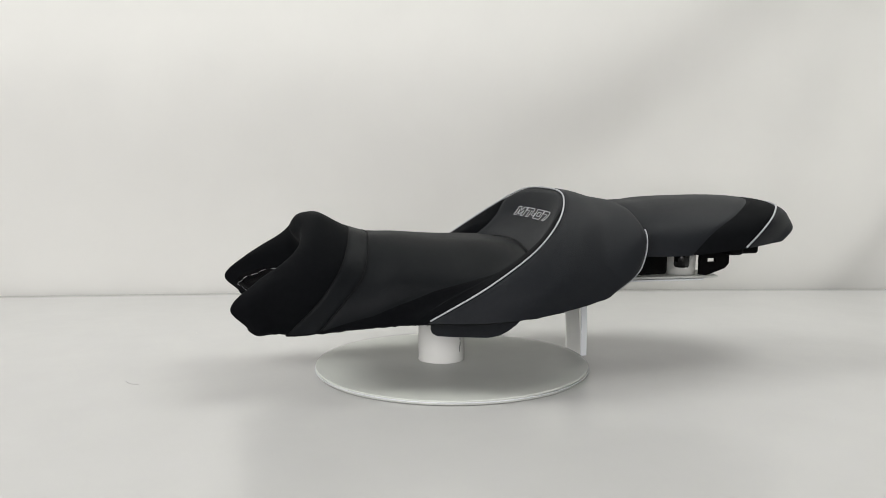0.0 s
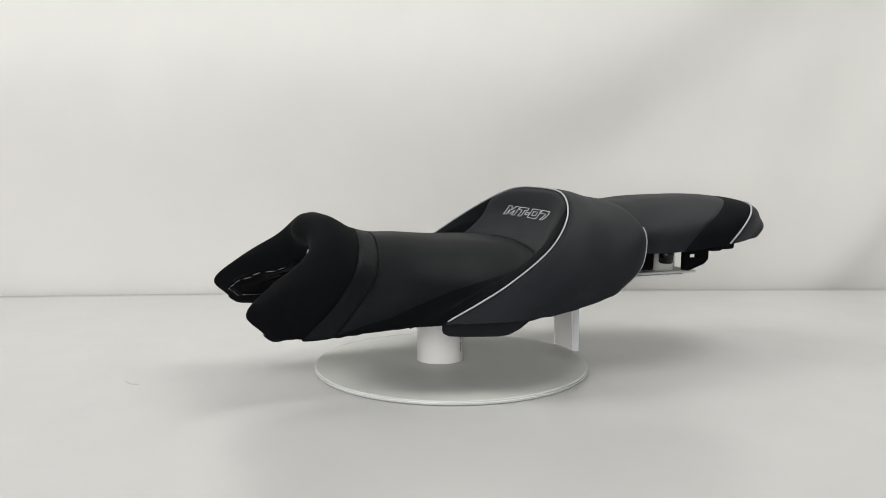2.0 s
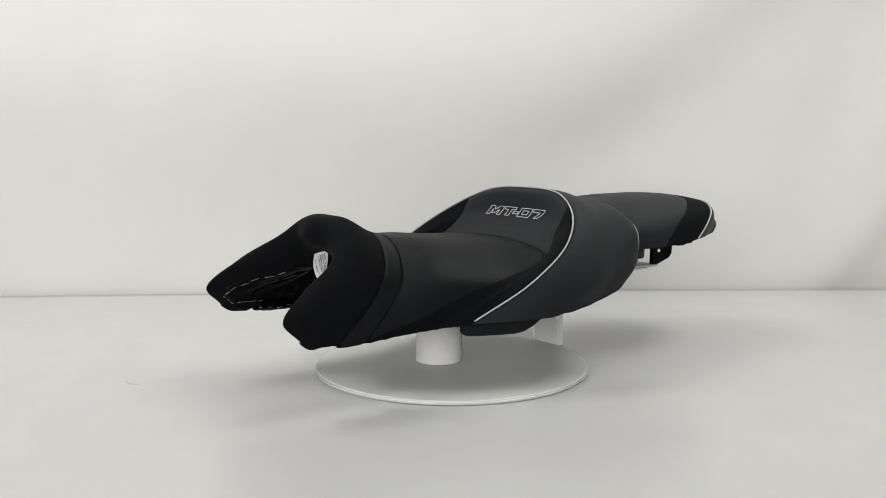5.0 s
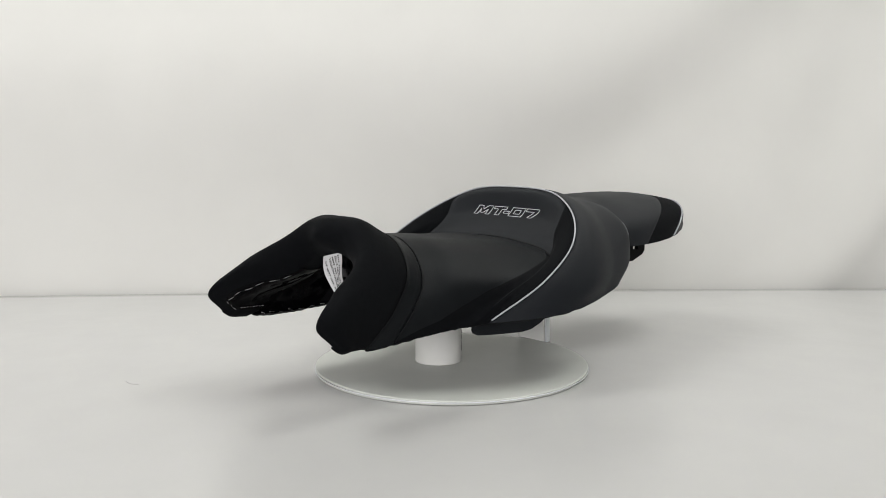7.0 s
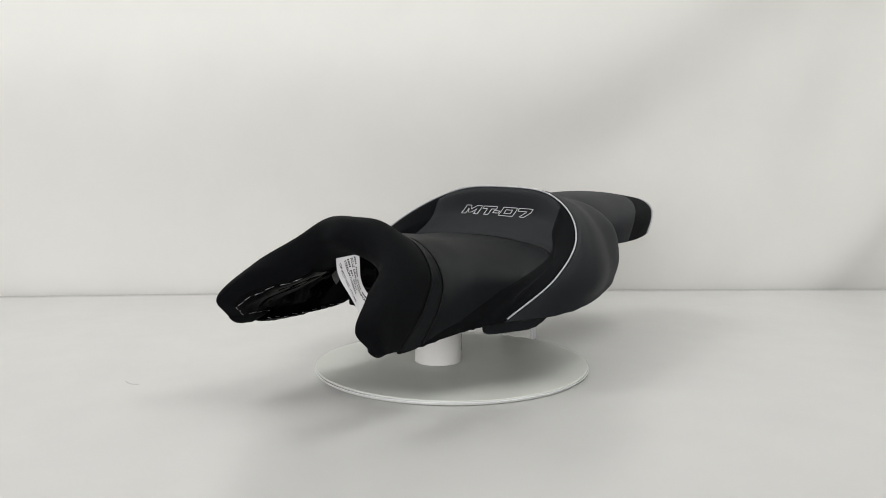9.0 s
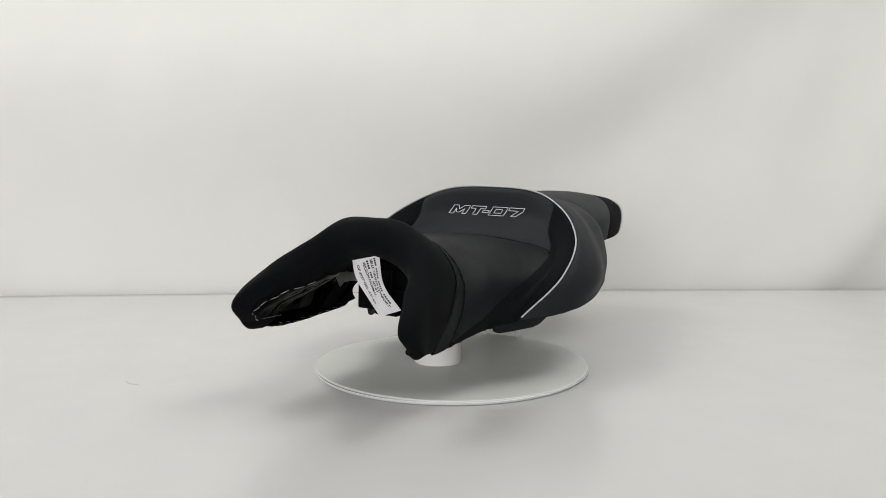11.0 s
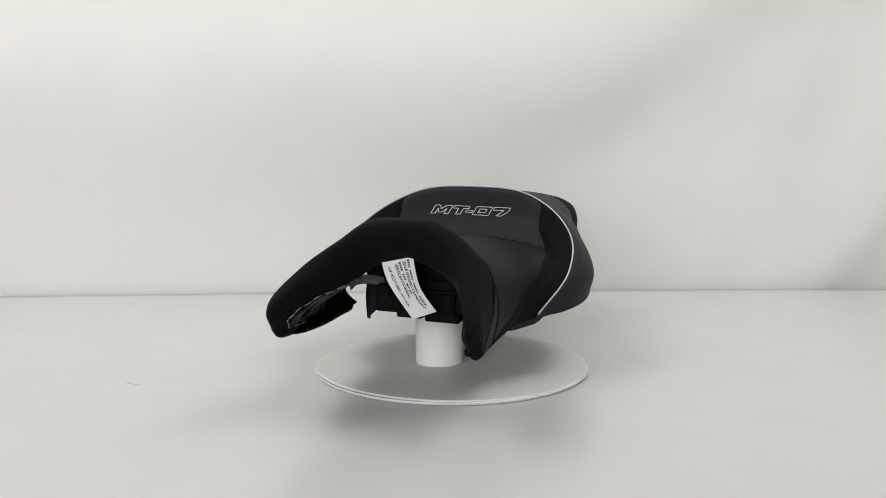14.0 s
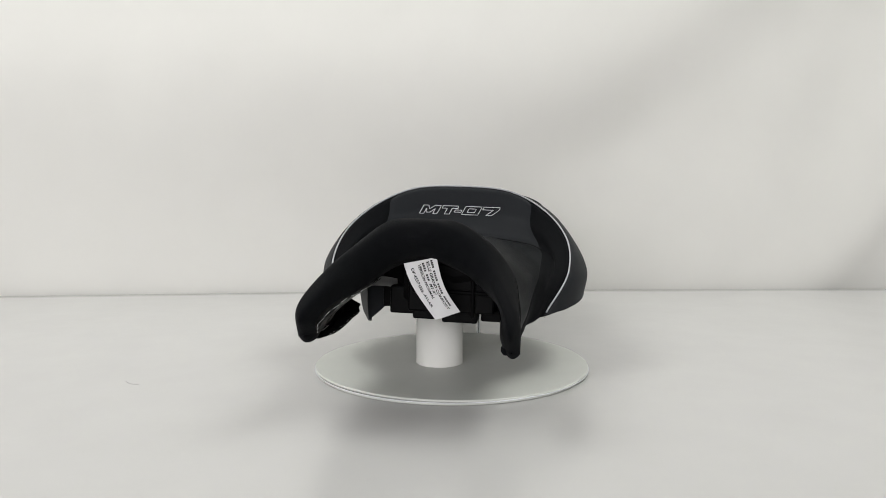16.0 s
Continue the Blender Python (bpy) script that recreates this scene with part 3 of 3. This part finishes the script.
    # shiny lining inside each arm of the nose
    for side in (-1, 1):
        us = np.linspace(16.0, 17.0, 26)
        rows = []
        for k, u in enumerate(us):
            row = []
            for x in np.linspace(0.35, 0.98, 22):
                p = skin.at(u, side * x)
                q = noise.noise(Vector((u * 6, x * 9, side)))
                row.append(p + np.array([0.004, -side * 0.0012, -0.0006]) * (1 + 0.6 * q))
            rows.append(row)
        v = np.array(rows).reshape(-1, 3)
        f = [(i * 22 + j, i * 22 + j + 1, i * 22 + j + 23, i * 22 + j + 22) for i in range(25) for j in range(21)]
        attach("inner_lining", mesh_from("inner_lining", v, f, M_LINING if side < 0 else M_MATT), root, "shiny black lining inside the nose" if side < 0 else "dull black lining inside the nose")
        if side > 0:
            continue
        for k, x in enumerate(np.linspace(0.42, 0.93, 9)):
            p, q = skin.at(16.15 + 0.06 * (k % 2), side * x), skin.at(16.17, side * (x + 0.040))
            off = np.array([-0.0012, -side * 0.0012, -0.0010])
            v, f = tube([p + off, q + off], 0.00024, 5)
            attach("staple", mesh_from("staple", v, f, M_STEEL), root, "bright steel staple")
        for k in range(8):
            u = 16.3 + 0.09 * k
            p, q = skin.at(u, side * 0.94), skin.at(u + 0.055, side * (0.95 - 0.01 * (k % 3)))
            off = np.array([0.0, -side * 0.0030, -0.0006])
            v, f = tube([p + off, q + off], 0.00024, 5)
            attach("staple", mesh_from("staple", v, f, M_STEEL), root, "bright steel staple")
        for k in range(9):
            u = 9.2 + 0.34 * k
            off = np.array([0.0, 0.0195, 0.0030 + 0.0008 * (k % 2)])
            v, f = tube([skin.at(u, side) + off, skin.at(u + 0.17, side) + off + np.array([0, 0, 0.0005 * (k % 3)])], 0.00028, 5)
            attach("staple", mesh_from("staple", v, f, M_STEEL), root, "bright steel staple")
    # loose thread under the edge
    p = skin.at(5.4, 0.985)
    v, f = tube([p + np.array([0.002 * math.sin(5 * k), 0.0006 * math.sin(9 * k), 0.001 - 0.006 * k]) for k in np.linspace(0, 1, 10)], 0.0003, 5)
    attach("loose_thread", mesh_from("loose_thread", v, f, M_DARKTHREAD), root, "loose black thread")
    # printed cloth label
    label_tag(root)
    tagged(root, "black and charcoal motorcycle rider seat with silver piping", "motorcycle seat")
    turning(root, SEAT)
    return root


def label_tag(root):
    """A crumpled cloth label that hangs from the base; u runs down it, v across."""
    tl, tr, br = Vector((-0.156, -0.0190, 0.1268)), Vector((-0.158, 0.0110, 0.1340)), Vector((-0.154, 0.0335, 0.0845))
    bl = br + (tl - tr) * 0.74 + Vector((0, 0, -0.003))

    def at(u, v, lift=0.0):
        top, low = tl.lerp(tr, v), bl.lerp(br, v)
        p = top.lerp(low, u)
        p.x -= 0.004 * math.sin(u * 3.1) + 0.0016 * math.sin(7 * u + 4 * v) + lift
        p.y += 0.003 * math.sin(u * 3.14) * -1
        return p

    nu, nv = 30, 14
    verts = [at(i / nu, j / nv) for i in range(nu + 1) for j in range(nv + 1)]
    verts += [at(i / nu, j / nv, -0.0004) for i in range(nu + 1) for j in range(nv + 1)]
    w, h = nv + 1, (nu + 1) * (nv + 1)
    faces = []
    for i in range(nu):
        for j in range(nv):
            q = (i * w + j, i * w + j + 1, (i + 1) * w + j + 1, (i + 1) * w + j)
            faces += [q, tuple(h + k for k in q[::-1])]
    tag = attach("label", mesh_from("label", verts, faces, M_TAG), root, "white crumpled cloth label with black print")
    lines = (("", 0.86, 0.125, 0.03, 0.86), ("SELLE GRAND CONFORT", 0.73, 0.125, 0.04, 0.90), ("", 0.60, 0.125, 0.05, 0.38), ("MT-07", 0.60, 0.125, 0.43, 0.62), ("VERSION NORMAL", 0.47, 0.125, 0.06, 0.68), ("OF 4537 GEL AV-AR", 0.24, 0.125, 0.10, 0.80))
    for text, v1, size, u0, u1 in lines:
        if text:
            curve = bpy.data.curves.new("print", "FONT")
            curve.body = text
            curve.size = 1.0
            curve.offset = 0.03
            ob = bpy.data.objects.new("print", curve)
            scene.collection.objects.link(ob)
            bpy.context.view_layer.update()
            me = bpy.data.meshes.new_from_object(ob.evaluated_get(bpy.context.evaluated_depsgraph_get()))
            bpy.data.objects.remove(ob)
            xs = [v.co.x for v in me.vertices]
            x0, x1 = min(xs), max(xs)
            for v in me.vertices:
                u = u0 + (v.co.x - x0) / (x1 - x0) * (u1 - u0)
                v.co = at(u, v1 - size * 0.5 + v.co.y * size, 0.0003)
            me.materials.clear()
            me.materials.append(M_INK)
            attach("print", me, tag)
        else:
            k = max(3, int((u1 - u0) * 27))
            for i in range(k):
                if i % 6 == 4:
                    continue
                ua, ub = u0 + (u1 - u0) * i / k, u0 + (u1 - u0) * (i + 0.72) / k
                q = [at(ua, v1 - size * 0.48, 0.0003), at(ua, v1 + size * 0.04, 0.0003), at(ub, v1 + size * 0.04, 0.0003), at(ub, v1 - size * 0.48, 0.0003)]
                attach("print_bar", mesh_from("print_bar", q, [(0, 1, 2, 3)], M_INK, False), tag)


# ---- passenger seat ----
def passenger_seat():
    root = new("passenger_seat")
    ribs = [
        [(0.396, 0, 0.141), (0.394, 0.016, 0.141), (0.389, 0.030, 0.141), (0.383, 0.042, 0.140), (0.376, 0.050, 0.137), (0.369, 0.054, 0.134)],
        [(0.411, 0, 0.148), (0.409, 0.021, 0.148), (0.403, 0.040, 0.147), (0.394, 0.056, 0.144), (0.383, 0.066, 0.139), (0.372, 0.070, 0.1325)],
        [(0.404, 0, 0.163), (0.401, 0.030, 0.161), (0.391, 0.053, 0.156), (0.376, 0.070, 0.147), (0.360, 0.080, 0.138), (0.345, 0.085, 0.130)],
        [(0.385, 0, 0.174), (0.378, 0.038, 0.172), (0.360, 0.070, 0.168), (0.342, 0.089, 0.158), (0.324, 0.097, 0.144), (0.304, 0.100, 0.127)],
        [(0.350, 0, 0.180), (0.345, 0.032, 0.178), (0.328, 0.059, 0.174), (0.302, 0.082, 0.163), (0.267, 0.098, 0.146), (0.238, 0.104, 0.122)],
        [(0.280, 0, 0.1810), (0.280, 0.031, 0.179), (0.270, 0.058, 0.172), (0.250, 0.083, 0.159), (0.225, 0.096, 0.142), (0.205, 0.100, 0.121)],
        [(0.220, 0, 0.1775), (0.220, 0.031, 0.1755), (0.215, 0.056, 0.168), (0.205, 0.076, 0.155), (0.190, 0.087, 0.140), (0.183, 0.089, 0.121)],
        [(0.176, 0, 0.168), (0.176, 0.030, 0.166), (0.176, 0.050, 0.159), (0.175, 0.066, 0.148), (0.173, 0.075, 0.137), (0.171, 0.076, 0.121)],
        [(0.168, 0, 0.150), (0.168, 0.028, 0.149), (0.168, 0.046, 0.145), (0.167, 0.060, 0.138), (0.167, 0.066, 0.130), (0.167, 0.068, 0.122)],
    ]
    skin = Skin(ribs, LEAN)
    skin.sign = 1
    g = skin.grid(np.linspace(5.0, 5.2, 3), constant(-0.1), constant(0.1), 3)
    skin.sign = 1 if normals(g)[1, 1][2] > 0 else -1
    one, minus = constant(1.0), constant(-1.0)
    panel("tail_panel", skin, 0, 3, minus, one, 40, 81, M_GREY, root, "charcoal tail panel", (0, 0.001, 0, 0), 0.003)
    panel("rear_panel", skin, 3, 4, minus, one, 26, 81, M_BLACK, root, "black rear panel", (0.001, 0.0008, 0, 0), 0.003)
    panel("cushion_panel", skin, 4, 8, minus, one, 60, 81, M_GREY, root, "charcoal cushion panel", (0.0008, 0, 0, 0), 0.003)
    pts = [skin.at(3.0, v) for v in np.linspace(-0.985, 0.985, 110)]
    c = np.array([0.3, 0, 0.12])
    v, f = tube([p + 0.0004 * (p - c) / np.linalg.norm(p - c) for p in pts], 0.0010, 10)
    attach("piping", mesh_from("piping", v, f, M_PIPE), root, "silver piping round the tail")
    # base under the cushion
    us = np.linspace(0.3, 7.8, 60)
    rows = [[skin.at(u, s) + np.array([0, -np.sign(s) * 0.002 * 0, 0.001]) for s in (-1, 1)] for u in us]
    verts, faces = [], []
    for (p, q) in rows:
        for s in np.linspace(0, 1, 9):
            m = p + (q - p) * s
            verts.append((m[0], m[1] * 0.985, m[2] + 0.003 - 0.004 * math.sin(math.pi * s)))
    for i in range(59):
        for j in range(8):
            faces.append((i * 9 + j, i * 9 + j + 1, i * 9 + j + 10, i * 9 + j + 9))
    attach("base_pan", mesh_from("base_pan", verts, faces, M_PLASTIC), root, "black moulded base pan")
    for a0, a1, b0, b1, z0, z1 in ((0.300, 0.318, 0.030, 0.070, 0.118, 0.130), (0.200, 0.236, 0.010, 0.040, 0.100, 0.124), (0.175, 0.238, -0.06, 0.045, 0.095, 0.124), (0.318, 0.345, 0.020, 0.060, 0.118, 0.132), (0.250, 0.262, 0.030, 0.046, 0.115, 0.126)):
        attach("base_rib", bm_mesh("base_rib", box_bm(a0, a1, b0, b1, z0, z1, 0.004, 3), M_MATT), root)
    for side in (-1, 1):
        hook = bmesh.new()
        for outline in ([(0.276, 0.128), (0.276, 0.1130), (0.313, 0.1130), (0.313, 0.128)],
                        [(0.276, 0.1130), (0.276, 0.1085), (0.285, 0.1085), (0.285, 0.1130)],
                        [(0.296, 0.1130), (0.296, 0.1085), (0.313, 0.1085), (0.313, 0.1130)],
                        [(0.276, 0.1085), (0.276, 0.0945), (0.284, 0.0935), (0.308, 0.1010), (0.313, 0.1065), (0.313, 0.1085)]):
            low = [hook.verts.new((x, side * 0.045, z)) for x, z in outline]
            top = [hook.verts.new((x, side * 0.045 + 0.005, z)) for x, z in outline]
            hook.faces.new(low)
            hook.faces.new(top[::-1])
            for i in range(len(low)):
                k = (i + 1) % len(low)
                hook.faces.new((low[i], top[i], top[k], low[k]))
        attach("hook", bm_mesh("hook", hook, M_MATT), root, "black plastic fixing hook")
    # round stud under the base
    bm = bmesh.new()
    bmesh.ops.create_cone(bm, cap_ends=True, segments=20, radius1=0.0085, radius2=0.0092, depth=0.022)
    bmesh.ops.bevel(bm, geom=[e for e in bm.edges if abs(e.verts[0].co.z - e.verts[1].co.z) < 1e-6], offset=0.0012, segments=2, affect="EDGES")
    bmesh.ops.translate(bm, verts=bm.verts, vec=(0.258, 0.040, 0.1135))
    attach("stud", bm_mesh("stud", bm, M_PLASTIC, True), root, "round black rubber stud")
    tagged(root, "black and charcoal motorcycle passenger seat with silver piping", "motorcycle seat")
    turning(root, SEAT @ pose(0.002, -0.005, 0.001))


rider_seat()
passenger_seat()


# ---- small marks on the table ----
def crumbs():
    for x, y, r in ((-0.3422, 0.1689, 0.0008), (0.4286, 0.1162, 0.0007), (0.3352, -0.185, 0.0006)):
        bm = bmesh.new()
        bmesh.ops.create_icosphere(bm, subdivisions=1, radius=r)
        for v in bm.verts:
            v.co *= random.uniform(0.6, 1.2)
            v.co.z *= 0.5
        ob = new("crumb", bm_mesh("crumb", bm, M_CRUMB))
        ob.location = (x, y, TABLE_Z + r * 0.3)
        tagged(ob, "tiny grey crumb on the white table", "crumb", "crumbs")
    pts = [(-0.3363 + 0.018 * s, -0.070 - 0.0115 * math.sin(1.5 * min(1, 1.4 * s)), TABLE_Z + 0.0003) for s in np.linspace(0, 1, 20)]
    v, f = tube(pts, 0.00016, 5)
    tagged(new("hair", mesh_from("hair", v, f, M_SCUFF)), "thin curled fibre lying on the white table", "fibre")


crumbs()
motions()
